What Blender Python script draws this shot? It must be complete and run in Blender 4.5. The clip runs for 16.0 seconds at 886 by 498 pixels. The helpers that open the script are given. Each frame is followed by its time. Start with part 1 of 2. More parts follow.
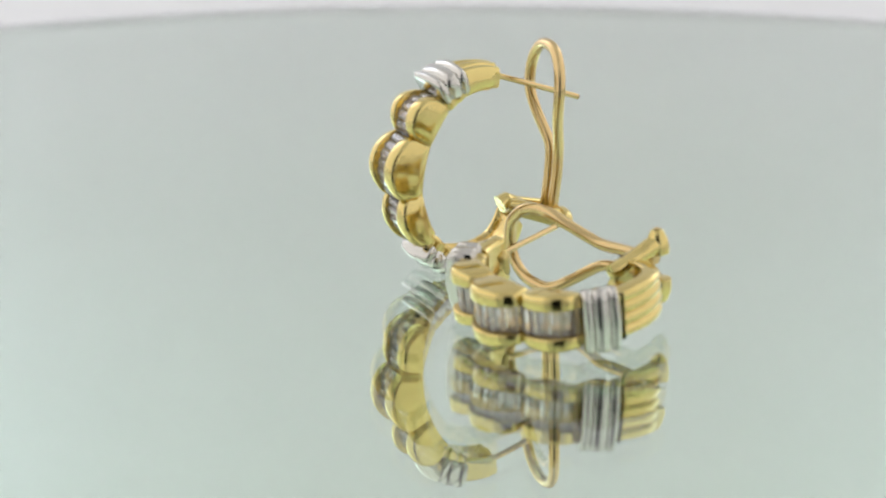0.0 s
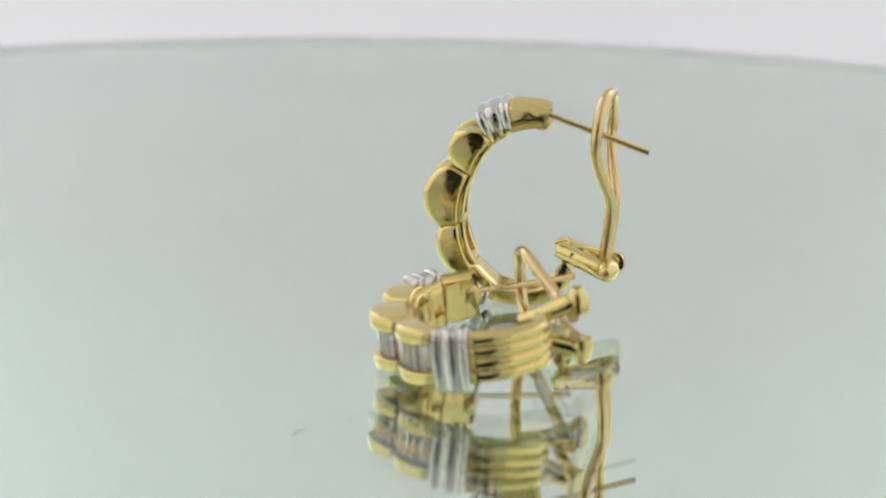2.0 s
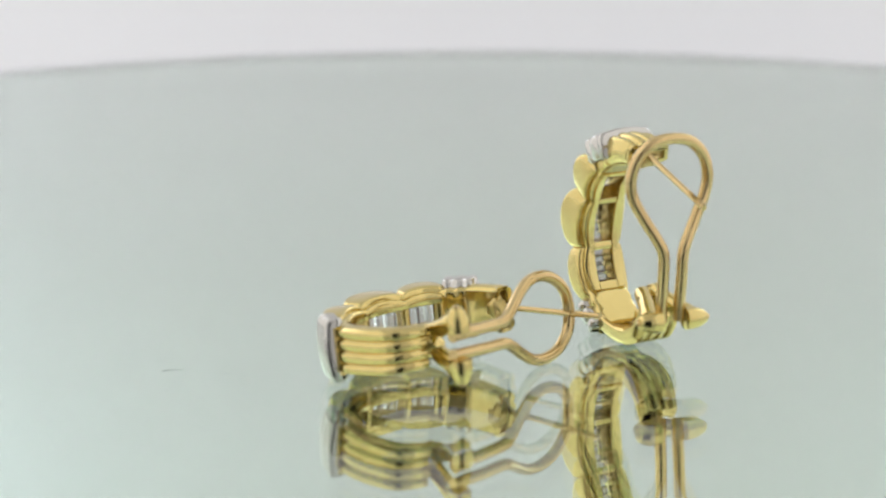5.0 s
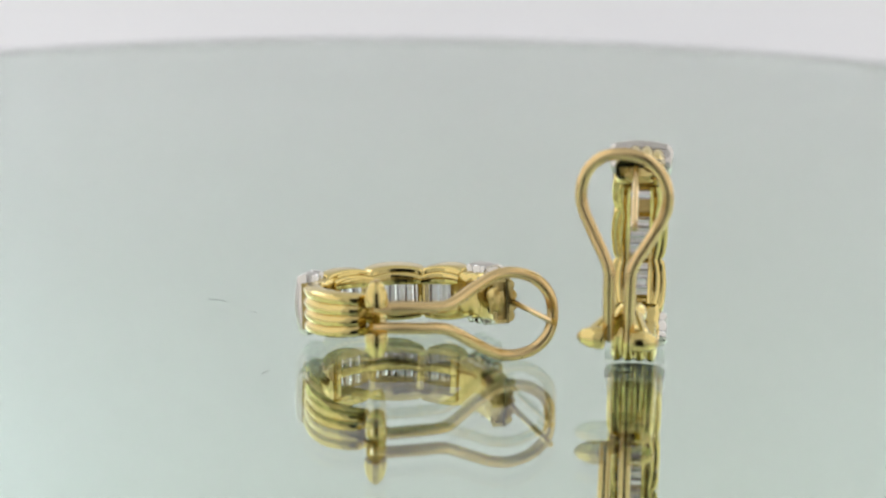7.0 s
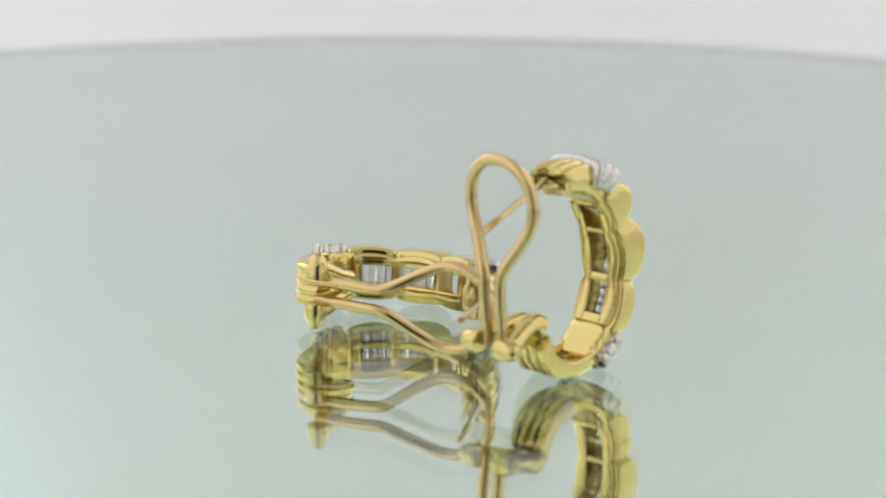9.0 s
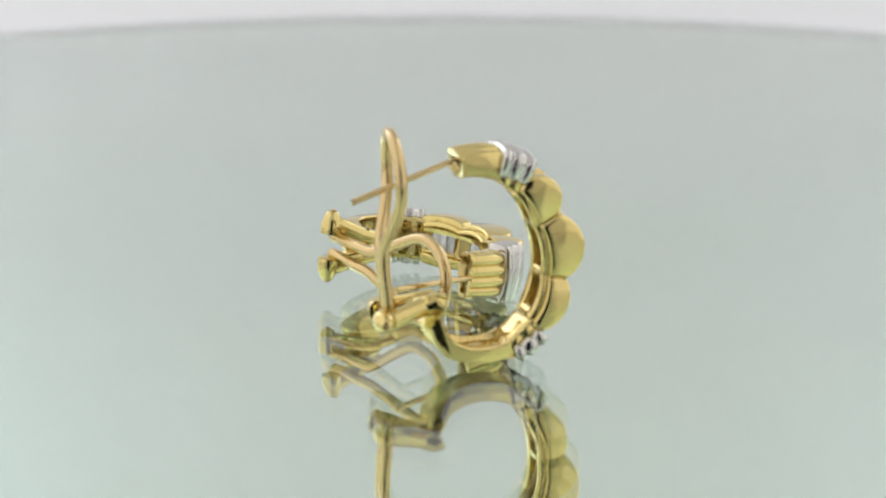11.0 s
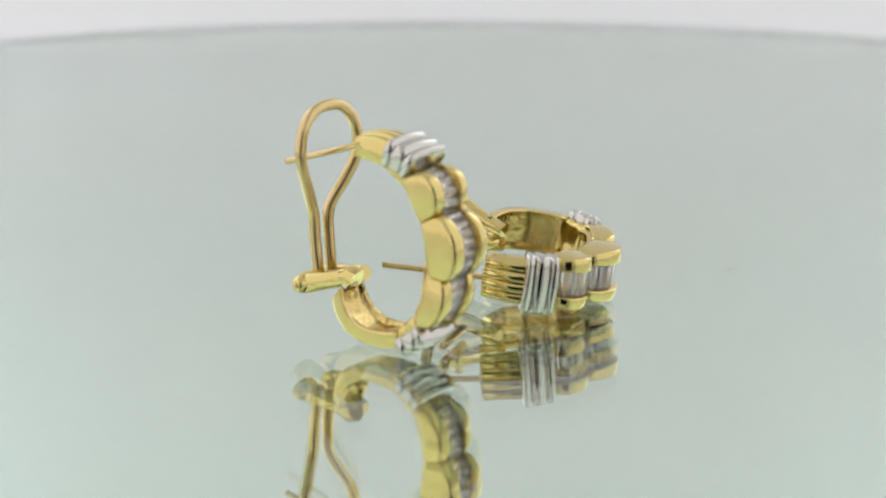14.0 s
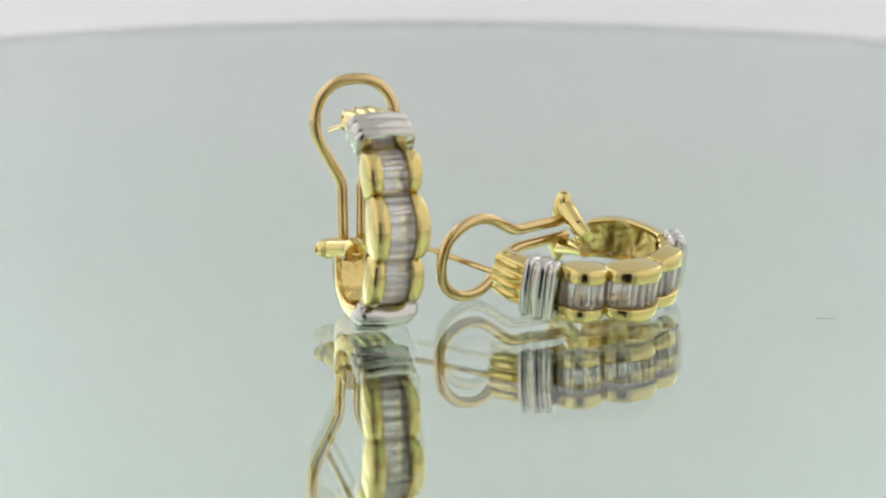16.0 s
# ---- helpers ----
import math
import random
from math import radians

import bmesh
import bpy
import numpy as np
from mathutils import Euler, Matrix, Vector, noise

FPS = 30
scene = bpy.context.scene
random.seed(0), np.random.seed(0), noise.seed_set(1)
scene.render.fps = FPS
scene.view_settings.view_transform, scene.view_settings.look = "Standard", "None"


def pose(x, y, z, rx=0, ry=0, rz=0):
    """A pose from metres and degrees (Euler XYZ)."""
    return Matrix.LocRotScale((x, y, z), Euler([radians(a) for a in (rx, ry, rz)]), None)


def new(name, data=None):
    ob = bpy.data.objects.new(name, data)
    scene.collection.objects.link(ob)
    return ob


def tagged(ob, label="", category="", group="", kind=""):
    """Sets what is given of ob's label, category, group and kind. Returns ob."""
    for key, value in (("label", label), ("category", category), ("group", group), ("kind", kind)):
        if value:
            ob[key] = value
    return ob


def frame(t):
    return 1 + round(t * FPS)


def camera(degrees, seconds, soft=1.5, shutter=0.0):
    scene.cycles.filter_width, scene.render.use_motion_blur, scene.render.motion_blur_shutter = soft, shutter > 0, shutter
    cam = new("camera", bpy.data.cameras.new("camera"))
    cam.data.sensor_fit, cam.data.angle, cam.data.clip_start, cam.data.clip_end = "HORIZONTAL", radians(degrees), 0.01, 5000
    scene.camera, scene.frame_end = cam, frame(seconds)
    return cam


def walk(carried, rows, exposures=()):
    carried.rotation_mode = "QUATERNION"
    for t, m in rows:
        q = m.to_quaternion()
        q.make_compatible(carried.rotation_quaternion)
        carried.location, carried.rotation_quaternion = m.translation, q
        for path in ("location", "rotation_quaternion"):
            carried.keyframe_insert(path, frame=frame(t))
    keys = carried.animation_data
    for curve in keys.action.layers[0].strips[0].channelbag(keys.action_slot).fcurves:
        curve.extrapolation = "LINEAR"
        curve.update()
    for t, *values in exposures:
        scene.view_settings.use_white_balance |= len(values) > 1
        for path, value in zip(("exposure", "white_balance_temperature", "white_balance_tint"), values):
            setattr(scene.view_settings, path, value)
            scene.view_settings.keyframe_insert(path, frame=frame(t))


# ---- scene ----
# A pair of gold hoop earrings on a turning round mirror inside a white light box. The hand-held camera looks in at the front.
cam = camera(18.96, 16.0, soft=2.0, shutter=0.5)
cam.data.dof.use_dof = True
cam.data.dof.focus_distance = 0.290
cam.data.dof.aperture_fstop = 33.0
walk(cam, [
    (0.0, pose(0.00158, -0.26498, 0.08234, 73.600, -0.098, 1.135)),
    (0.5, pose(0.00219, -0.26576, 0.08243, 73.736, -0.014, 1.382)),
    (1.0, pose(0.00089, -0.26588, 0.08123, 74.334, -0.482, 1.244)),
    (1.5, pose(-0.00073, -0.26564, 0.08081, 74.357, -1.066, 1.135)),
    (2.0, pose(-0.00106, -0.26597, 0.08219, 74.395, -1.099, 0.964)),
    (2.5, pose(-0.00155, -0.26542, 0.08348, 73.970, -1.761, 0.458)),
    (3.0, pose(0.00063, -0.26547, 0.08366, 73.860, -1.496, 0.148)),
    (3.5, pose(-0.00094, -0.26600, 0.08361, 73.960, -1.357, -0.424)),
    (4.0, pose(-0.00099, -0.26553, 0.08248, 74.040, -0.856, -0.432)),
    (4.5, pose(-0.00187, -0.26501, 0.08244, 74.328, 0.476, 0.674)),
    (4.7, pose(0.00002, -0.26669, 0.08234, 74.920, 1.022, 1.707)),
    (6.8, pose(0.00099, -0.26554, 0.08254, 74.786, -0.455, 2.844)),
    (7.0, pose(-0.00248, -0.26574, 0.08251, 74.792, -0.645, 2.119)),
    (7.5, pose(-0.00165, -0.26656, 0.08384, 74.549, -0.453, 1.952)),
    (8.0, pose(0.00203, -0.26647, 0.08396, 74.575, 0.099, 2.367)),
    (8.5, pose(0.00100, -0.26543, 0.08320, 74.720, -0.470, 2.282)),
    (9.0, pose(0.00094, -0.26639, 0.08248, 74.943, -0.516, 1.945)),
    (9.5, pose(-0.00219, -0.26615, 0.08237, 74.916, -0.559, 1.025)),
    (9.7, pose(-0.00207, -0.26586, 0.08201, 75.055, -0.619, 1.022)),
    (11.8, pose(0.00011, -0.26622, 0.08312, 74.223, -0.203, 0.805)),
    (12.0, pose(-0.00123, -0.26464, 0.08249, 74.353, -0.765, 0.906)),
    (12.5, pose(-0.00012, -0.26534, 0.08316, 74.345, -1.058, 0.906)),
    (13.0, pose(0.00097, -0.26466, 0.08363, 74.118, -1.026, 0.555)),
    (13.5, pose(0.00176, -0.26507, 0.08276, 74.273, -0.898, 0.645)),
    (14.0, pose(0.00026, -0.26644, 0.08248, 74.501, -0.888, 0.715)),
    (14.5, pose(0.00041, -0.26676, 0.08275, 74.265, -1.134, 0.776)),
    (15.0, pose(0.00016, -0.26752, 0.08220, 74.230, -1.371, 0.816)),
    (15.5, pose(-0.00063, -0.26652, 0.08188, 74.230, -1.455, 0.660)),
    (16.0, pose(-0.00082, -0.26580, 0.08223, 74.300, -1.291, 0.526)),
], exposures=[(0.0, -0.43, 6500, 10), (16.0, -0.43, 6500, 10)])

SPIN_START, SPIN_RATE = 22.755, -17.172   # the mirror turns clockwise, degrees and degrees a second
MM = 0.001

# ---- light: the dim room outside, glow added to the light box's out-of-view sides and top ----
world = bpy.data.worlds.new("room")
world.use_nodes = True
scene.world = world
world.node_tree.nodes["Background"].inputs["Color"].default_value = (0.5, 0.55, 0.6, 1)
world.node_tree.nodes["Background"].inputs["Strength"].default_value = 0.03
TOP_GLOW, WEST_GLOW, EAST_GLOW = 0.03, 3.3, 2.7   # at the middles of the added glow spots
EDGE_GLOW = 0.235   # share that is left far from a spot


# ---- materials ----
def material(name, color, rough=0.5, metal=0.0, **extra):
    m = bpy.data.materials.new(name)
    m.use_nodes = True
    b = m.node_tree.nodes["Principled BSDF"]
    b.inputs["Base Color"].default_value = (*color, 1)
    b.inputs["Roughness"].default_value = rough
    b.inputs["Metallic"].default_value = metal
    for key, value in extra.items():
        b.inputs[key.replace("_", " ")].default_value = value
    return m


def worn(m, color_a, color_b, scale, rough_a, rough_b, bump=0.0, fine=8.0, depth=0.0001):
    """Colour and roughness vary at a coarse and a fine scale, with a fine relief."""
    nodes, links = m.node_tree.nodes, m.node_tree.links
    b = nodes["Principled BSDF"]
    where = nodes.new("ShaderNodeTexCoord")
    coarse, grain = nodes.new("ShaderNodeTexNoise"), nodes.new("ShaderNodeTexNoise")
    coarse.inputs["Scale"].default_value, grain.inputs["Scale"].default_value = scale, scale * fine
    grain.inputs["Detail"].default_value = 5
    for n in (coarse, grain):
        links.new(where.outputs["Object"], n.inputs["Vector"])
    mix = nodes.new("ShaderNodeMix")
    mix.data_type = "RGBA"
    mix.inputs["A"].default_value, mix.inputs["B"].default_value = (*color_a, 1), (*color_b, 1)
    links.new(coarse.outputs["Fac"], mix.inputs["Factor"])
    links.new(mix.outputs["Result"], b.inputs["Base Color"])
    span = nodes.new("ShaderNodeMapRange")
    span.inputs["From Min"].default_value, span.inputs["From Max"].default_value = 0.3, 0.7
    span.inputs["To Min"].default_value, span.inputs["To Max"].default_value = rough_a, rough_b
    links.new(grain.outputs["Fac"], span.inputs["Value"])
    links.new(span.outputs["Result"], b.inputs["Roughness"])
    if bump:
        relief = nodes.new("ShaderNodeBump")
        relief.inputs["Strength"].default_value = bump
        relief.inputs["Distance"].default_value = depth
        links.new(coarse.outputs["Fac"], relief.inputs["Height"])
        links.new(relief.outputs["Normal"], b.inputs["Normal"])
    return m


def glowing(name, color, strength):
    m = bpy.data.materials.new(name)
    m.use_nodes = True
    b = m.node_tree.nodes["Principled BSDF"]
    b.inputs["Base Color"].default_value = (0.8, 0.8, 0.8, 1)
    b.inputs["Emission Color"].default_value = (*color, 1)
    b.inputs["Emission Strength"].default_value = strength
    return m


def glow_spot(m, place, reach, strength, near, far):
    """An added spot of glow, strongest and coolest at place, that fades with distance."""
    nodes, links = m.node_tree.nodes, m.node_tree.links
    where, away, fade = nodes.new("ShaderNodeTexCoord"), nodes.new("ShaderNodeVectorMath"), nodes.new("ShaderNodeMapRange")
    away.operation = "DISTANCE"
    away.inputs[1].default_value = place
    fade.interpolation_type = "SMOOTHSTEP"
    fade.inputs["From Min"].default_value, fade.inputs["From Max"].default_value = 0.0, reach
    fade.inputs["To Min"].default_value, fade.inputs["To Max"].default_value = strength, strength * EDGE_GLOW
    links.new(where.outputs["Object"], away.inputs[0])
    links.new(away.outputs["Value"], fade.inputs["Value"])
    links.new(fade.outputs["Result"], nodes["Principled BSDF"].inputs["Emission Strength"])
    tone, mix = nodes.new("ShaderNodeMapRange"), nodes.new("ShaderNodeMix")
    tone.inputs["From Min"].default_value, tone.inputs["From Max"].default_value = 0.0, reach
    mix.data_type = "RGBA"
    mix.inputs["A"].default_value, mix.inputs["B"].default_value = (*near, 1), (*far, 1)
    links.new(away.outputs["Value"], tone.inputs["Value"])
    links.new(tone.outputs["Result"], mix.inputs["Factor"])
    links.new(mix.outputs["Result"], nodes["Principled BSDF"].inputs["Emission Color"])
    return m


GOLD = worn(material("yellow_gold", (0.80, 0.68, 0.32), 0.12, 1.0), (0.73, 0.605, 0.26), (0.64, 0.505, 0.185), 420, 0.07, 0.16, 0.5)
RAW_GOLD = worn(material("unpolished_gold", (0.78, 0.57, 0.22), 0.3, 1.0), (0.74, 0.60, 0.26), (0.65, 0.48, 0.18), 700, 0.14, 0.26, 0.5, 4.0, 0.0003)
CAST_GOLD = worn(material("cast_gold", (0.76, 0.6, 0.25), 0.4, 1.0), (0.77, 0.63, 0.28), (0.68, 0.53, 0.21), 900, 0.3, 0.45, 0.7, 4.0, 0.0003)
WIRE_GOLD = worn(material("rose_tinted_gold", (0.80, 0.60, 0.32), 0.15, 1.0), (0.70, 0.545, 0.27), (0.63, 0.455, 0.22), 140, 0.15, 0.22, 0.07)
SILVER = worn(material("white_gold", (0.70, 0.70, 0.69), 0.18, 1.0), (0.63, 0.61, 0.57), (0.55, 0.53, 0.49), 260, 0.08, 0.15, 0.35, 4.0)
GEM = material("diamond", (1.0, 0.965, 0.955), 0.05, 0.0, IOR=1.8, Transmission_Weight=0.86)
GLASS = material("float_glass", (0.985, 1.0, 0.99), 0.0, 0.0, IOR=1.52, Transmission_Weight=1.0)
MIRROR = material("silvering", (0.785, 0.94, 0.805), 0.0, 1.0)
PAPER = worn(material("white_paper", (0.8, 0.8, 0.8), 0.8), (0.78, 0.77, 0.755), (0.745, 0.745, 0.75), 6, 0.7, 0.9, 0.02)
TABLE = worn(material("white_laminate", (0.8, 0.8, 0.8), 0.5), (0.82, 0.81, 0.80), (0.79, 0.79, 0.8), 8, 0.4, 0.6)
CLOTH = worn(material("white_cloth", (0.8, 0.8, 0.8), 0.9), (0.82, 0.82, 0.82), (0.78, 0.78, 0.79), 10, 0.8, 0.95, 0.05)
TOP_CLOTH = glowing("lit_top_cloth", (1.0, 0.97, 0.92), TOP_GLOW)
# rear-corner spots with no known lamp, added to brighten and cool the backdrop's sides
WEST_CLOTH = glow_spot(glowing("lit_west_cloth", (0.94, 0.97, 1.0), WEST_GLOW), (-0.192, 0.285, 0.165), 0.17, WEST_GLOW, (0.70, 0.81, 1.0), (1.0, 0.965, 0.93))
EAST_CLOTH = glow_spot(glowing("lit_east_cloth", (0.93, 0.97, 1.0), EAST_GLOW), (0.192, 0.285, 0.165), 0.17, EAST_GLOW, (0.72, 0.82, 1.0), (1.0, 0.965, 0.93))
BLACK = worn(material("black_rubber", (0.012, 0.012, 0.013), 0.6), (0.008, 0.008, 0.009), (0.013, 0.013, 0.013), 200, 0.6, 0.8, 0.1)
BLACK.node_tree.nodes["Principled BSDF"].inputs["Specular IOR Level"].default_value = 0.15
PLASTIC = worn(material("grey_plastic", (0.5, 0.5, 0.5), 0.4), (0.52, 0.52, 0.52), (0.47, 0.47, 0.48), 60, 0.35, 0.5)
EDGE = worn(material("ground_glass", (0.55, 0.6, 0.57), 0.6, 0.0, IOR=1.52, Transmission_Weight=0.85), (0.90, 0.92, 0.91), (0.85, 0.88, 0.87), 30, 0.5, 0.7, 0.1)
LINT = material("grey_lint", (0.30, 0.31, 0.30), 0.9)
STAMP = material("stamped_dark", (0.10, 0.07, 0.03), 0.5, 1.0)


# ---- mesh helpers ----
def finish(name, bm, mat, angle=40):
    bmesh.ops.recalc_face_normals(bm, faces=bm.faces)
    me = bpy.data.meshes.new(name)
    bm.to_mesh(me)
    bm.free()
    me.materials.append(mat)
    for poly in me.polygons:
        poly.use_smooth = True
    me.set_sharp_from_angle(angle=radians(angle))
    return me


def part(name, bm, mat, parent, label="", angle=40):
    ob = new(name, finish(name, bm, mat, angle))
    ob.parent = parent
    return tagged(ob, label)


def loft(rings, closed=False, caps=True):
    """A skin over rings of equally many points."""
    bm = bmesh.new()
    rows = [[bm.verts.new(p) for p in ring] for ring in rings]
    n = len(rows[0])
    pairs = list(zip(rows, rows[1:])) + ([(rows[-1], rows[0])] if closed else [])
    for a, b in pairs:
        for i in range(n):
            bm.faces.new((a[i], a[(i + 1) % n], b[(i + 1) % n], b[i]))
    if caps and not closed:
        bm.faces.new(rows[0])
        bm.faces.new(rows[-1][::-1])
    return bm


def tube(points, radius, sides=14, flat=1.0):
    """A round wire along points; radius is a number or one for each point."""
    pts = [Vector(p) for p in points]
    radii = [radius] * len(pts) if isinstance(radius, (int, float)) else radius
    rings, up = [], None
    for i, p in enumerate(pts):
        way = (pts[min(i + 1, len(pts) - 1)] - pts[max(i - 1, 0)]).normalized()
        if up is None:
            up = way.orthogonal().normalized()
        up = (up - way * up.dot(way)).normalized()
        side = way.cross(up)
        rings.append([p + radii[i] * (math.cos(a) * up + flat * math.sin(a) * side)
                      for a in [2 * math.pi * k / sides for k in range(sides)]])
    return loft(rings)


def spline(knots, steps=8):
    """Points on a smooth curve through the knots."""
    k = [Vector(q) for q in knots]
    k = [2 * k[0] - k[1]] + k + [2 * k[-1] - k[-2]]
    out = []
    for a, b, c, d in zip(k, k[1:], k[2:], k[3:]):
        for s in range(steps):
            t = s / steps
            out.append(0.5 * (2 * b + (c - a) * t + (2 * a - 5 * b + 4 * c - d) * t * t + (3 * b - a - 3 * c + d) * t ** 3))
    return out + [k[-2]]


def box(x0, x1, y0, y1, z0, z1, bevel=0.0):
    bm = bmesh.new()
    bmesh.ops.create_cube(bm, size=1, matrix=Matrix.Translation(((x0 + x1) / 2, (y0 + y1) / 2, (z0 + z1) / 2))
                          @ Matrix.Diagonal((x1 - x0, y1 - y0, z1 - z0, 1)))
    if bevel:
        bmesh.ops.bevel(bm, geom=bm.edges[:], offset=bevel, segments=3, profile=0.5, affect="EDGES")
    return bm


def disc(radius, z0, z1, bevel, sides=160):
    """A flat round slab with softened rims."""
    prof = [(radius - bevel, z0), (radius, z0 + bevel), (radius, z1 - bevel), (radius - bevel, z1)]
    return loft([[(r * math.cos(2 * math.pi * k / sides), r * math.sin(2 * math.pi * k / sides), z)
                  for k in range(sides)] for r, z in prof])


# ---- the light box ----
def setting(name, bm, mat, label, category):
    return tagged(new(name, finish(name, bm, mat)), label, category, kind="structure")


setting("ground", box(-0.9, 0.9, -0.9, 0.9, -0.062, -0.0405), TABLE, "smooth white table top under the light box", "table top")
sweep_profile = [(-0.27, -0.0160)] + [(0.23, -0.0160)] + [
    (0.23 + 0.10 * math.sin(a), 0.084 - 0.10 * math.cos(a)) for a in [radians(d) for d in range(6, 91, 6)]] + [(0.33, 0.50)]
sweep_ring = sweep_profile + [(y + (0.001 if z > 0.02 else 0), z - (0.001 if z <= 0.02 else 0)) for y, z in sweep_profile[::-1]]
setting("backdrop", loft([[(x, y, z) for y, z in sweep_ring] for x in (-0.189, 0.189)]), PAPER,
        "seamless white paper sweep curving up behind the mirror", "backdrop")
# sides and top stay out of view; their glow is added to light the earrings
setting("wall_west", box(-0.198, -0.192, -0.280, 0.340, -0.040, 0.500), WEST_CLOTH, "out-of-view white cloth side of the light box, glow added", "light box")
setting("wall_east", box(0.192, 0.198, -0.280, 0.340, -0.040, 0.500), EAST_CLOTH, "out-of-view white cloth side of the light box, glow added", "light box")
setting("wall_north", box(-0.192, 0.192, 0.334, 0.340, -0.040, 0.500), CLOTH, "white cloth back of the light box", "light box")
setting("ceiling", box(-0.198, 0.198, -0.280, 0.340, 0.502, 0.508), TOP_CLOTH, "out-of-view white cloth top of the light box, faint glow added", "light box")
# the front has an opening for the camera
OPEN_WEST, OPEN_EAST, OPEN_LOW, OPEN_HIGH = -0.064, 0.088, -0.010, 0.175
front = box(-0.192, OPEN_WEST, -0.287, -0.282, -0.040, 0.500)
for x0, x1, z0, z1 in ((OPEN_EAST, 0.192, -0.040, 0.500), (OPEN_WEST, OPEN_EAST, OPEN_HIGH, 0.500), (OPEN_WEST, OPEN_EAST, -0.040, OPEN_LOW)):
    bmesh.ops.create_cube(front, size=1, matrix=Matrix.Translation(((x0 + x1) / 2, -0.2845, (z0 + z1) / 2)) @ Matrix.Diagonal((x1 - x0, 0.005, z1 - z0, 1)))
setting("wall_south", front, CLOTH, "white cloth front of the light box with a square camera opening", "light box")


# ---- the turning mirror ----
def mirror_turntable():
    ob = tagged(new("turntable"), "round thick glass mirror turning on a low grey stand", "turntable")
    plate = part("glass_plate", disc(0.1675, -0.0038, 0.0, 0.0004), GLASS, ob, "clear glass plate with a ground edge")
    plate.data.materials.append(EDGE)
    for poly in plate.data.polygons:
        poly.material_index = 0 if abs(poly.normal.z) > 0.9 else 1
    part("silver_backing", disc(0.1674, -0.0054, -0.00382, 0.0002), MIRROR, ob, "bright mirror silvering")
    part("stand", disc(0.110, -0.0158, -0.0056, 0.002, 96), PLASTIC, ob, "low round grey plastic stand")
    return ob


turntable = mirror_turntable()
MIRROR_PLACE = pose(-0.004, -0.014, 0)


# ---- earrings: x towards the ear post's tip, z up the hoop, y across; millimetres round the hoop's centre ----
HOOP_X, HOOP_Z = 1.2, -10.6


def on_hoop(deg, y, r):
    a = radians(deg)
    return ((HOOP_X + r * math.cos(a)) * MM, y * MM, (HOOP_Z + r * math.sin(a)) * MM)


def hoop_sweep(section, start, end, steps):
    """Sweeps section(u) = [(y, r), ...], u from 0 to 1, round the hoop."""
    return loft([[on_hoop(start + (end - start) * i / steps, y, r) for y, r in section(i / steps)] for i in range(steps + 1)])


def inner_r(deg):
    return float(np.interp(deg, [100, 119, 136, 165, 185, 205, 220, 240, 262, 288, 301, 316, 326], [9.4, 9.1, 8.5, 7.5, 7.45, 7.55, 7.85, 8.35, 8.85, 8.3, 7.7, 6.2, 5.4]))


SCALLOPS = ((136.0, 165.3, 11.95, 10.3, 5), (165.5, 205.3, 11.85, 10.2, 7), (205.5, 241.2, 11.15, 10.1, 6))


def swell(u):
    return max(0.0, math.sin(math.pi * u)) ** 0.8


def wave(deg):
    """The swell of the scallop over that angle."""
    return max([swell((deg - start) / (end - start)) for start, end, *_ in SCALLOPS if start <= deg <= end], default=0.0)


def scallop_mesh(index, sign):
    start, end, high, low, _ = SCALLOPS[index]

    def section(u):
        s = swell(u)
        ri, ro, w = inner_r(start + (end - start) * u) + 0.45, low + (high - low) * s, 2.42 + 0.55 * max(0.0, math.sin(math.pi * u)) ** 0.42
        pts = [(1.45, ri), (1.45, ro - 0.12), (1.5, ro - 0.02), (1.62, ro + 0.02), (w - 0.5, ro - 0.06), (w - 0.26, ro - 0.14), (w - 0.1, ro - 0.28), (w - 0.02, ro - 0.46),
               (w, ro - 0.7), (w, ri + 0.6), (w - 0.04, ri + 0.25), (w - 0.14, ri + 0.07), (w - 0.32, ri)]
        return [(sign * y, r) for y, r in pts]
    return hoop_sweep(section, start, end, 24)


def collar_mesh(start, end, r_in, r_out, half):
    def section(u):
        ridge = abs(math.sin(3 * math.pi * (u + 0.05 * math.sin(2 * math.pi * u)))) ** 0.7
        edge = min(1.0, min(u, 1 - u) * 12)
        ro, w = r_out - 0.33 * (1 - ridge) - 0.15 * (1 - edge), half - 0.2 * (1 - ridge)
        ri = r_in + 0.1 * (1 - ridge)
        c = 0.95
        corner = [(w - c + c * math.sin(a), ro - c + c * math.cos(a)) for a in [radians(d) for d in (0, 15, 30, 45, 60, 75, 90)]]
        right = [(0.0, ro + 0.26), (w * 0.3, ro + 0.2), (w * 0.52, ro + 0.1)] + corner + [(w, (ri + ro) / 2), (w - 0.1, ri + 0.25), (w - 0.35, ri)]
        return right + [(-y, r) for y, r in right[:0:-1]]
    return hoop_sweep(section, start, end, 42)


def flutes(half, count, ro, depth, n=32, crown=0.0):
    out = []
    for i in range(n + 1):
        y = -half + 2 * half * i / n
        drop = 0.35 * max(0, abs(y) / half - 0.88) / 0.12 + crown * (y / half) ** 2
        out.append((y, ro - depth * (1 - abs(math.sin(math.pi * count * i / n)) ** 0.7) - drop))
    return out


def bar_top(u):
    """The bar's outside falls off towards its end."""
    return 12.3 - 0.32 * (1 - u) ** 2


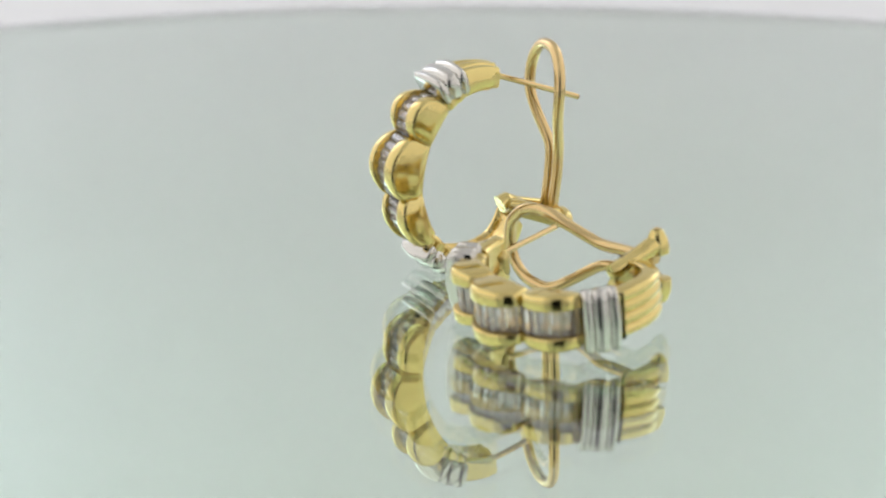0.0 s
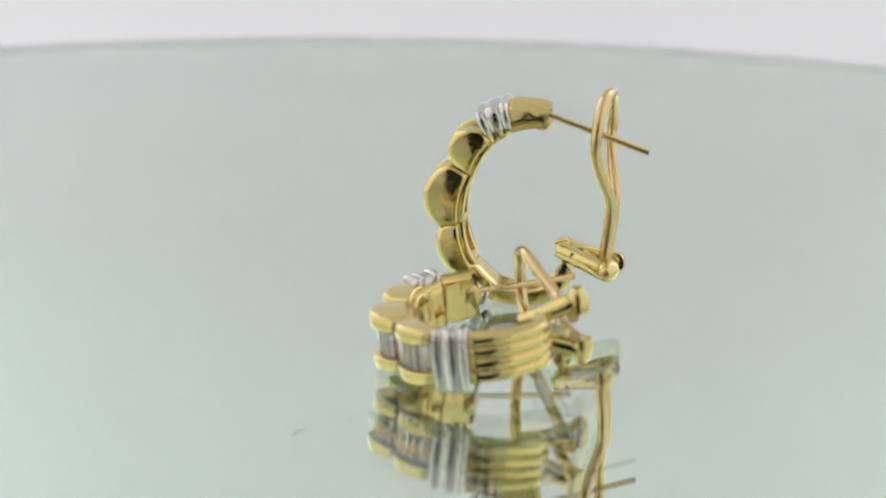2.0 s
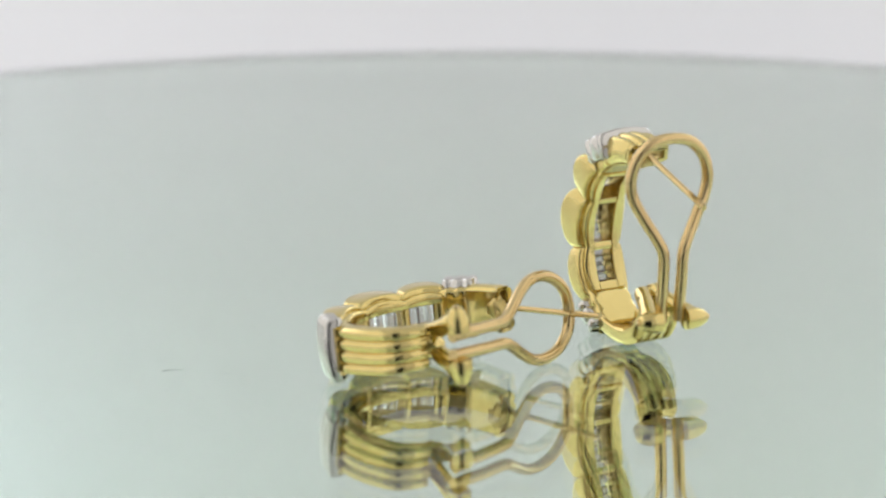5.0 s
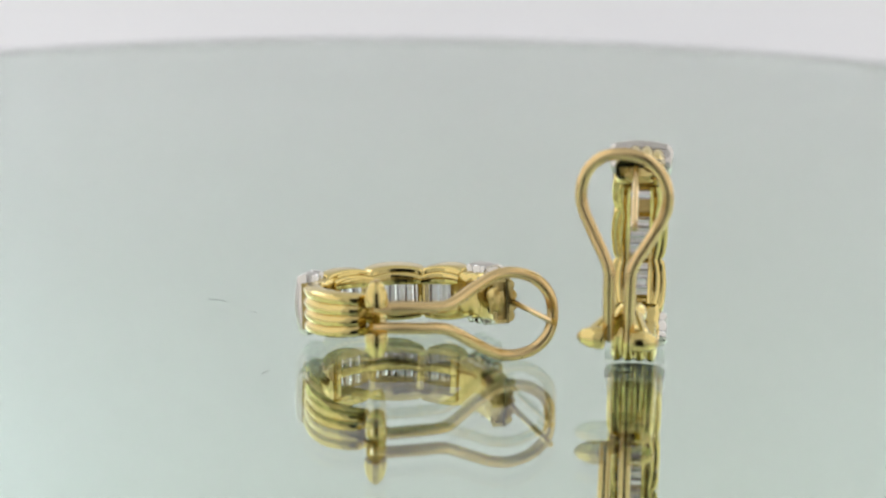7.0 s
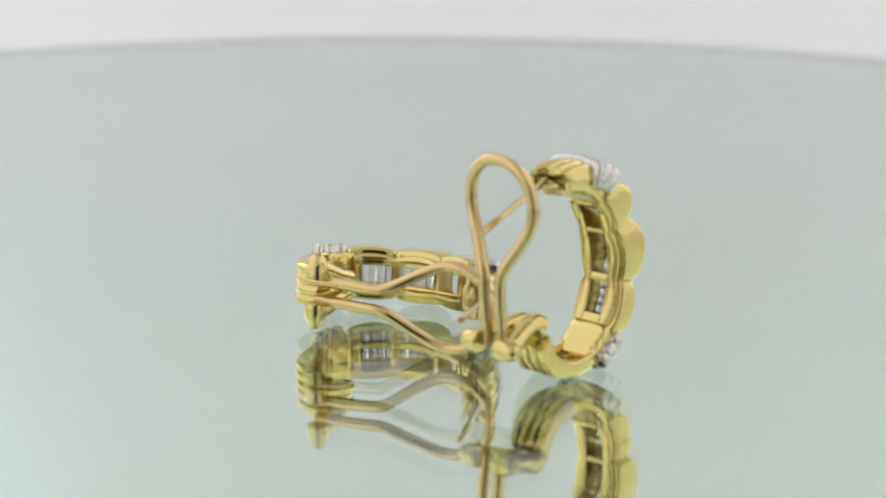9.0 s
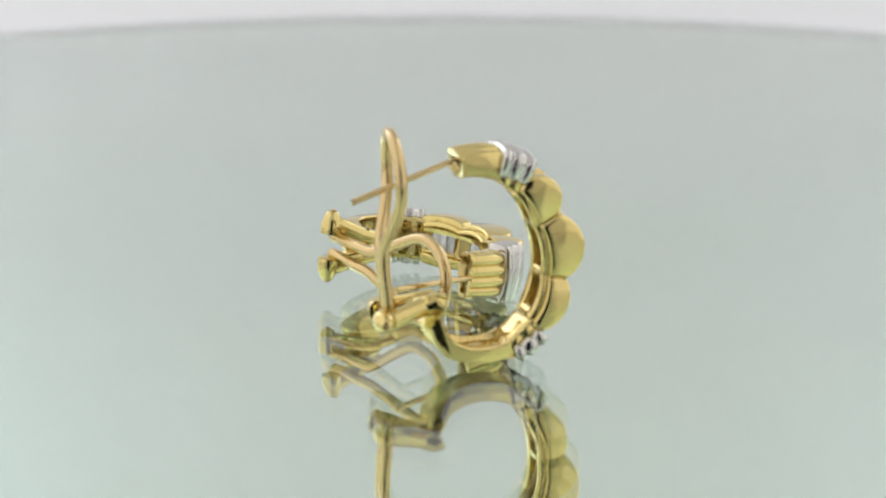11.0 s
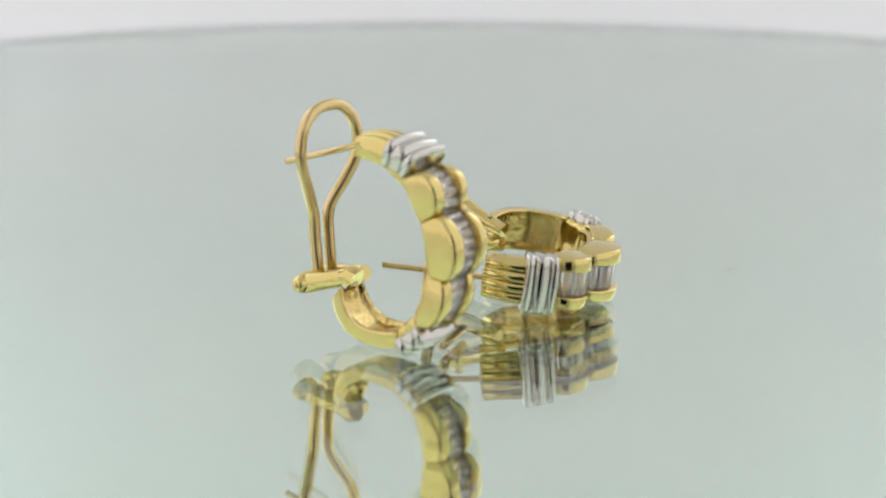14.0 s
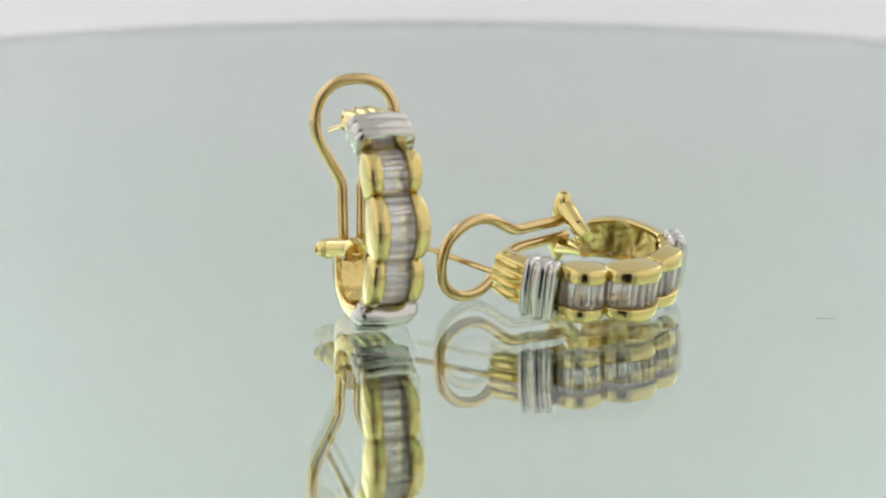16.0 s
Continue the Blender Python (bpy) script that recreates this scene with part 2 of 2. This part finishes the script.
def bar_mesh():
    def section(u):
        ri, half = inner_r(100.4 + 20 * u), 2.4 + 0.1 * u
        return flutes(half, 4, bar_top(u), 0.34, crown=0.55) + [(half + 0.06, ri + 1.45), (half + 0.08, ri + 1.1), (half + 0.02, ri + 0.6), (half - 0.12, ri + 0.22), (half - 0.4, ri), (0, ri - 0.06), (-half + 0.4, ri), (-half + 0.12, ri + 0.22), (-half - 0.02, ri + 0.6), (-half - 0.08, ri + 1.1), (-half - 0.06, ri + 1.45)]
    return hoop_sweep(section, 100.4, 120.4, 16)


def end_rim_mesh():
    """The thin walls of the cup that closes the bar round the post."""
    ri, half, out = inner_r(100), 2.4, 11.94

    def side(sign):
        return lambda u: [(sign * (half - 0.4), ri + 0.1), (sign * half, ri + 0.2), (sign * half, out - 0.85), (sign * (half - 0.4), out - 0.75)]

    def lower(u):
        return [(-half + 0.42, ri), (half - 0.42, ri), (half - 0.42, ri + 0.4), (-half + 0.42, ri + 0.4)]

    def upper(u):
        return flutes(half - 0.02, 4, out, 0.34, crown=0.55) + [(half - 0.02, out - 1.05), (0, out - 0.75), (-half + 0.02, out - 1.05)]
    bm = bmesh.new()
    for section in (side(-1), side(1), lower, upper):
        piece = hoop_sweep(section, 97.8, 100.6, 3)
        me = bpy.data.meshes.new("rim")
        piece.to_mesh(me)
        piece.free()
        bm.from_mesh(me)
        bpy.data.meshes.remove(me)
    return bm


def lower_band_mesh():
    def section(u):
        d = 259.0 + 62 * u
        ro = float(np.interp(d, [261, 267, 290, 302, 314, 326], [10.6, 10.5, 10.0, 9.6, 8.5, 7.2]))
        ri, half = min(inner_r(d), ro - 1.2), 2.45 - 0.35 * u ** 3
        wall = 0.55
        floor = min(ro - 0.6, ri + 0.5 + 0.1 * math.sin(17 * u))
        return flutes(half, 4, ro, 0.3) + [(half, ri + 0.15), (half - 0.15, ri), (half - wall, ri), (half - wall - 0.25, floor), (0.0, floor + 0.12), (-half + wall + 0.25, floor),
                                          (-half + wall, ri), (-half + 0.15, ri), (-half, ri + 0.15)]
    return hoop_sweep(section, 259.0, 321.0, 36)


WELL_TOP = 9.3   # the stones sit over wells that open inside the hoop


def rail_mesh(sign):
    """One long side of the inner plate, with a wavy outer edge and the wall of the wells."""
    def section(u):
        deg = 136.5 + 102.5 * u
        ri, yo = inner_r(deg) - 0.1, 1.95 + 0.42 * wave(deg)
        return [(sign * y, r) for y, r in ((0.96, WELL_TOP), (1.0, ri + 0.18), (1.04, ri + 0.05), (1.12, ri), ((1.12 + yo) / 2, ri - 0.07), (yo - 0.2, ri - 0.01), (yo - 0.06, ri + 0.1),
                                           (yo, ri + 0.3), (yo - 0.02, ri + 0.75), (1.5, ri + 0.85), (1.4, WELL_TOP))]
    return hoop_sweep(section, 136.5, 239.0, 72)


def inner_plate_mesh(start, end):
    """The plain gold plate inside the hoop under a collar."""
    def section(u):
        fall = 0.5 * max(0.0, 1 - min(u, 1 - u) / 0.3) ** 2
        ri, h = inner_r(start + (end - start) * u) - 0.08 + fall, 2.45 - 0.12 * math.sin(9 * u) ** 2
        right = [(0.0, ri - 0.05), (0.9, ri - 0.04), (h - 0.5, ri), (h - 0.2, ri + 0.09), (h - 0.04, ri + 0.28), (h, ri + 0.55), (h, ri + 1.5)]
        return right + [(-y, r) for y, r in right[:0:-1]]
    return hoop_sweep(section, start, end, 24)


def stone_divider_mesh(deg, r):
    def section(u):
        return [(-1.44, r - 1.0), (1.44, r - 1.0), (1.44, r), (-1.44, r)]
    return hoop_sweep(section, deg - 1.5, deg + 1.5, 2)


def cross_bar_mesh(deg, wide):
    def section(u):
        ri = inner_r(deg) - 0.12 + 0.14 * abs(2 * u - 1) ** 3
        return [(-1.03, ri), (1.03, ri), (1.0, WELL_TOP), (-1.0, WELL_TOP)]
    return hoop_sweep(section, deg - wide, deg + wide, 6)


def stone_mesh():
    """A step-cut baguette, long across the band."""
    l, w = 1.42, 0.46
    levels = [(l * 0.86, w * 0.5, -0.5), (l, w, -0.08), (l, w, 0.0), (l * 0.93, w * 0.74, 0.14), (l * 0.84, w * 0.42, 0.22)]
    bm = loft([[(b * MM, a * MM, z * MM) for a, b in ((-p, -q), (p, -q), (p, q), (-p, q))] for p, q, z in levels])
    return finish("baguette_stone", bm, GEM, angle=5)


STONE = stone_mesh()


def stones(ob):
    for start, end, high, low, count in SCALLOPS:
        def seat(u):
            return low - 0.38 + (high - low) * 0.76 * swell(u)
        spots = [(0.03 + 0.94 * (i + 0.5) / count, 0.93 / count) for i in range(count)]
        if end < 240:
            spots.append((1.002, 0.055))   # a sliver in the notch between two scallops
        for u, share in spots:
            deg = start + (end - start) * u
            a, b = Vector(on_hoop(start + (end - start) * (u - 0.04), 0, seat(u - 0.04))), Vector(on_hoop(start + (end - start) * (u + 0.04), 0, seat(u + 0.04)))
            along = (b - a).normalized()
            out = Vector((along.z, 0, -along.x))
            if out.dot(Vector((math.cos(radians(deg)), 0, math.sin(radians(deg))))) < 0:
                out = -out
            across = out.cross(along)
            m = Matrix((along, across, out)).transposed().to_4x4()
            m.translation = Vector(on_hoop(deg, 0, seat(u)))
            width = radians((end - start) * share) * seat(u) / 0.96
            st = new("baguette_stone", STONE)
            st.parent = ob
            st.matrix_basis = m @ pose(0, 0, 0, random.uniform(-2, 2), random.uniform(-4, 4), 0) @ Matrix.Diagonal((width, 1, 1, 1))
            tagged(st, "clear step-cut baguette diamond")


def solder_mesh():
    """The uneven blob of solder that holds the post in the bar's end."""
    bm = bmesh.new()
    bmesh.ops.create_icosphere(bm, subdivisions=4, radius=1.0)
    for v in bm.verts:
        lump = 1 + 0.42 * noise.noise(v.co * 1.7) + 0.16 * noise.noise(v.co * 4.5)
        v.co = Vector(((-0.75 + 1.15 * v.co.x * lump) * MM, 1.45 * v.co.y * lump * MM, (-0.95 + 0.85 * v.co.z * lump) * MM))
    return bm


def arm_mesh(sign):
    """One arm of the forked hinge lug, thicker and rounder towards its open end."""
    a, b = Vector((5.6, sign * 0.75, -13.05)), Vector((11.2, sign * 3.0, -12.8))
    rings = []
    for u, hw, hh in ((0, 0.8, 0.8), (0.15, 0.88, 0.95), (0.45, 0.9, 0.98), (0.78, 1.0, 1.02), (0.94, 1.08, 1.04), (1.03, 0.98, 0.94), (1.07, 0.72, 0.68)):
        c = a.lerp(b, u)
        c.y = sign * (0.75 + 1.75 * u ** 1.3)
        turn = sign * radians(10 + 40 * u)
        rings.append([((c.x + hw * math.cos(k) * -math.sin(turn)) * MM, (c.y + hw * math.cos(k) * math.cos(turn)) * MM, (c.z + hh * math.sin(k)) * MM)
                      for k in [2 * math.pi * j / 14 for j in range(14)]])
    return loft(rings)


def scaled(points):
    return [(x * MM, y * MM, z * MM) for x, y, z in points]


def earring(label, tip, lean_x, lean_y, clip):
    ob = tagged(new("earring"), label, "earring", "pair of earrings")
    bar = part("fluted_bar", bar_mesh(), GOLD, ob, "fluted polished yellow gold bar", 35)
    bar.data.materials.append(CAST_GOLD)   # the rough cast face at the post
    end_face = max(bar.data.polygons, key=lambda poly: (len(poly.vertices), poly.center.x))
    end_face.material_index = 1
    part("end_rim", end_rim_mesh(), GOLD, bar, "", 35)
    part("collar", collar_mesh(119.0, 136.8, 9.7, 12.55, 3.28), SILVER, ob, "ridged white gold collar", 50)
    part("collar", collar_mesh(240.3, 259.6, 9.5, 11.5, 3.28), SILVER, ob, "ridged white gold collar", 50)
    band = part("lower_band", lower_band_mesh(), GOLD, ob, "fluted hollow yellow gold band", 35)
    band.data.materials.append(RAW_GOLD)   # the unpolished hollow
    for poly in band.data.polygons:
        away = Vector((poly.center.x - HOOP_X * MM, 0, poly.center.z - HOOP_Z * MM)).normalized()
        if poly.normal.dot(away) < -0.4 or poly.normal.y * poly.center.y < -0.5 * abs(poly.center.y):
            poly.material_index = 1
    for index in range(3):
        for sign in (-1, 1):
            scallop = part("scallop", scallop_mesh(index, sign), GOLD, ob, "polished yellow gold scallop", 45)
            scallop.data.materials.append(RAW_GOLD)   # the unpolished wall of the stone channel
            for poly in scallop.data.polygons:
                if sign * poly.normal.y < -0.7:
                    poly.material_index = 1
    for sign in (-1, 1):
        rail = part("inner_rail", rail_mesh(sign), GOLD, ob, "", 35)
        rail.data.materials.append(RAW_GOLD)   # the unpolished walls of the windows
        for poly in rail.data.polygons:
            if sign * poly.center.y < 1.05 * MM:
                poly.material_index = 1
    for deg, wide in ((140.0, 3.4), (165.4, 2.9), (205.4, 3.1), (235.6, 3.4)):
        crossing = part("cross_bar", cross_bar_mesh(deg, wide), GOLD, ob)
        crossing.data.materials.append(RAW_GOLD)   # the unpolished ends of the wells
        for poly in crossing.data.polygons:
            away = Vector((poly.center.x - HOOP_X * MM, 0, poly.center.z - HOOP_Z * MM)).normalized()
            if abs(poly.normal.dot(away)) < 0.6:
                poly.material_index = 1
    for start, end in ((117.8, 139.0), (236.6, 263.2)):
        part("inner_plate", inner_plate_mesh(start, end), GOLD, ob, "", 35)
    for deg, r in ((137.2, 9.95), (239.2, 9.6)):
        part("stone_divider", stone_divider_mesh(deg, r), RAW_GOLD, ob)
    stones(ob)
    # forked lug, pin and the omega-shaped clip wire
    neck_end = clip @ Vector((7.6 * MM, 0, -12.95 * MM)) / MM
    part("lug_neck", tube(scaled([(5.0, 0, -14.0), (5.6, 0, -13.5), (5.6 * 0.4 + neck_end.x * 0.6, 0, -13.5 * 0.4 + neck_end.z * 0.6), neck_end]), [1.25 * MM, 1.2 * MM, 1.0 * MM, 0.8 * MM], 16), GOLD, ob)
    for sign in (-1, 1):
        arm = part("hinge_arm", arm_mesh(sign), GOLD, ob, "", 50)
        arm.matrix_basis = clip
        if sign < 0:
            stamped_arm = arm
    for sign in (-1, 1):
        knuckle = part("hinge_knuckle", tube(scaled([(11.4, sign * y, -12.72) for y in (1.3, 1.4, 2.0, 2.8, 3.5, 3.75, 3.85)]), [r * MM for r in (0.95, 1.16, 1.2, 1.08, 0.78, 0.62, 0.45)], 18), GOLD, ob)
        knuckle.matrix_basis = clip
        part("hinge_pin", tube(scaled([(11.4, sign * 3.7, -12.72), (11.4, sign * 4.0, -12.72), (11.4, sign * 4.07, -12.72)]), [0.36 * MM, 0.36 * MM, 0.24 * MM]), WIRE_GOLD, knuckle)
    half = [(10.9, 0.95, -13.2), (10.45, 1.0, -11.7), (9.8, 1.05, -8.5), (9.2, 1.1, -6.3), (8.6, 1.6, -5.0), (7.2, 3.0, -2.9), (6.2, 4.05, -1.0), (5.6, 4.3, 0.9), (5.1, 3.65, 2.9), (4.8, 2.1, 4.35)]
    knots = half + [(4.7, 0, 4.75)] + [(x, -y, z) for x, y, z in half[::-1]]
    knots = [(x + lean_x * (z + 13) / 17.7, y + lean_y * (z + 13) / 17.7, z) for x, y, z in knots]
    part("clip_wire", tube(scaled(spline(knots, 6)), 0.61 * MM, 16), WIRE_GOLD, ob, "looped omega clip wire of warm gold").matrix_basis = clip
    base, end = Vector((-0.9, 0, 0.1)), Vector(tip)
    part("post", tube(scaled(spline([base, base.lerp(end, 0.5), base.lerp(end, 0.985), end], 4)), [0.33 * MM] * 12 + [0.22 * MM], 12), WIRE_GOLD, ob, "thin straight ear post").matrix_basis = clip
    part("post_seat", solder_mesh(), CAST_GOLD, bar, "lumpy solder round the foot of the post", 180)
    for x in (7.3, 7.9):
        part("hallmark", box((x - 0.18) * MM, (x + 0.18) * MM, -2.02 * MM, -1.7 * MM, -13.0 * MM, -12.45 * MM), STAMP, stamped_arm, "tiny stamped mark")
    return ob


# where the hoops sit on the mirror, and where their bent clips and posts sit
STANDING_PLACE, STANDING_CLIP = pose(0.005396, 0.009127, 0.020779, -0.069, 15.221, 3.800), pose(0.005527, 0.008687, 0.020560, -1.301, 18.172, -2.625)
LYING_PLACE, LYING_CLIP = pose(0.000713, -0.004815, 0.004760, -88.391, -6.850, 11.294), pose(0.000551, -0.004609, 0.004700, -88.936, -6.213, 5.503)
standing = earring("standing two-tone gold hoop earring with baguette stones", (10.4, 1.42, 0.0), 0.0, -0.3, STANDING_PLACE.inverted() @ STANDING_CLIP)
lying = earring("two-tone gold hoop earring lying on its side", (9.28, 0.37, 4.92), -0.8, 0.5, LYING_PLACE.inverted() @ LYING_CLIP)


# a tiny mark punched into the side of the lying earring's bar
mark = Matrix.Translation(on_hoop(107.5, -2.5, 10.6)) @ pose(0, 0, 0, 0, 20, 0)
part("hallmark", box(-0.2 * MM, 0.2 * MM, -0.02 * MM, 0.05 * MM, -0.07 * MM, 0.07 * MM, 0.02 * MM), STAMP, lying, "tiny stamped mark").matrix_basis = mark


# ---- lint on the glass ----
def fibre(length, bend):
    pts = [((k / 7 - 0.5) * length, bend * math.sin(math.pi * k / 7) + 0.15 * bend * math.sin(9.0 * k / 7), 0.00004) for k in range(8)]
    bm = tube(pts, 0.000034, 6)
    return tagged(new("lint_fibre", finish("lint_fibre", bm, LINT)), "short curled grey lint fibre lying on the glass", "lint", "dust on the glass")


LINT_PLACES = [(-9.0, -38.3, 2.3, 0.4, 75), (-5.5, -33.5, 1.3, 0.2, 70), (30.6, 34.9, 1.2, 0.2, 15), (15.1, -27.2, 1.6, 0.1, 160)]
lint = [(fibre(l * MM, b * MM), pose(x * MM, y * MM, 0, 0, 0, r)) for x, y, l, b, r in LINT_PLACES]


# ---- black strap that swings across the camera opening for a moment ----
def strap():
    ob = tagged(new("strap"), "black rubber strap hanging inside the camera opening", "strap")
    pts = [(0, -0.080, 0.1100), (0, -0.030, 0.1095), (0, -0.006, 0.103), (0, -0.001, 0.090), (0, 0, 0.060), (0, 0, 0.0045), (0, 0, 0.0015), (0, 0, 0.0004), (0, 0, 0.0)]
    part("band", tube(pts[:6], 0.0065, 20), BLACK, ob)
    part("end_cap", tube([(0, 0, 0.0070)] + pts[5:], [0.0066, 0.0066, 0.0066, 0.0062, 0.0050], 20), BLACK, ob, "rounded black end")
    return ob


strap_band = strap()
STRAP_SWING = [(0.00, 0.03700, 0.05060), (2.50, 0.03700, 0.05060), (2.70, 0.02345, 0.05060), (2.80, 0.02300, 0.05060), (2.90, 0.02315, 0.05060), (3.00, 0.02359, 0.05060), (3.10, 0.02335, 0.05060), (3.20, 0.02295, 0.05060), (3.30, 0.02249, 0.05060), (3.50, 0.02229, 0.05060), (3.80, 0.02165, 0.05060), (4.00, 0.02167, 0.05030), (4.10, 0.02188, 0.05030), (4.20, 0.02178, 0.05030), (4.30, 0.02218, 0.05030), (4.60, 0.03700, 0.05030), (16.00, 0.03700, 0.05030)]


# ---- what turns with the mirror ----
def motions():
    times = [0.5 * k for k in range(33)]
    turn = [pose(0, 0, 0, 0, 0, SPIN_START + SPIN_RATE * t) for t in times]
    walk(strap_band, [(t, pose(x, -0.170, z)) for t, x, z in STRAP_SWING])
    for thing, place in [(turntable, MIRROR_PLACE), (standing, STANDING_PLACE), (lying, LYING_PLACE)] + lint:
        walk(thing, [(t, m @ place) for t, m in zip(times, turn)])


motions()
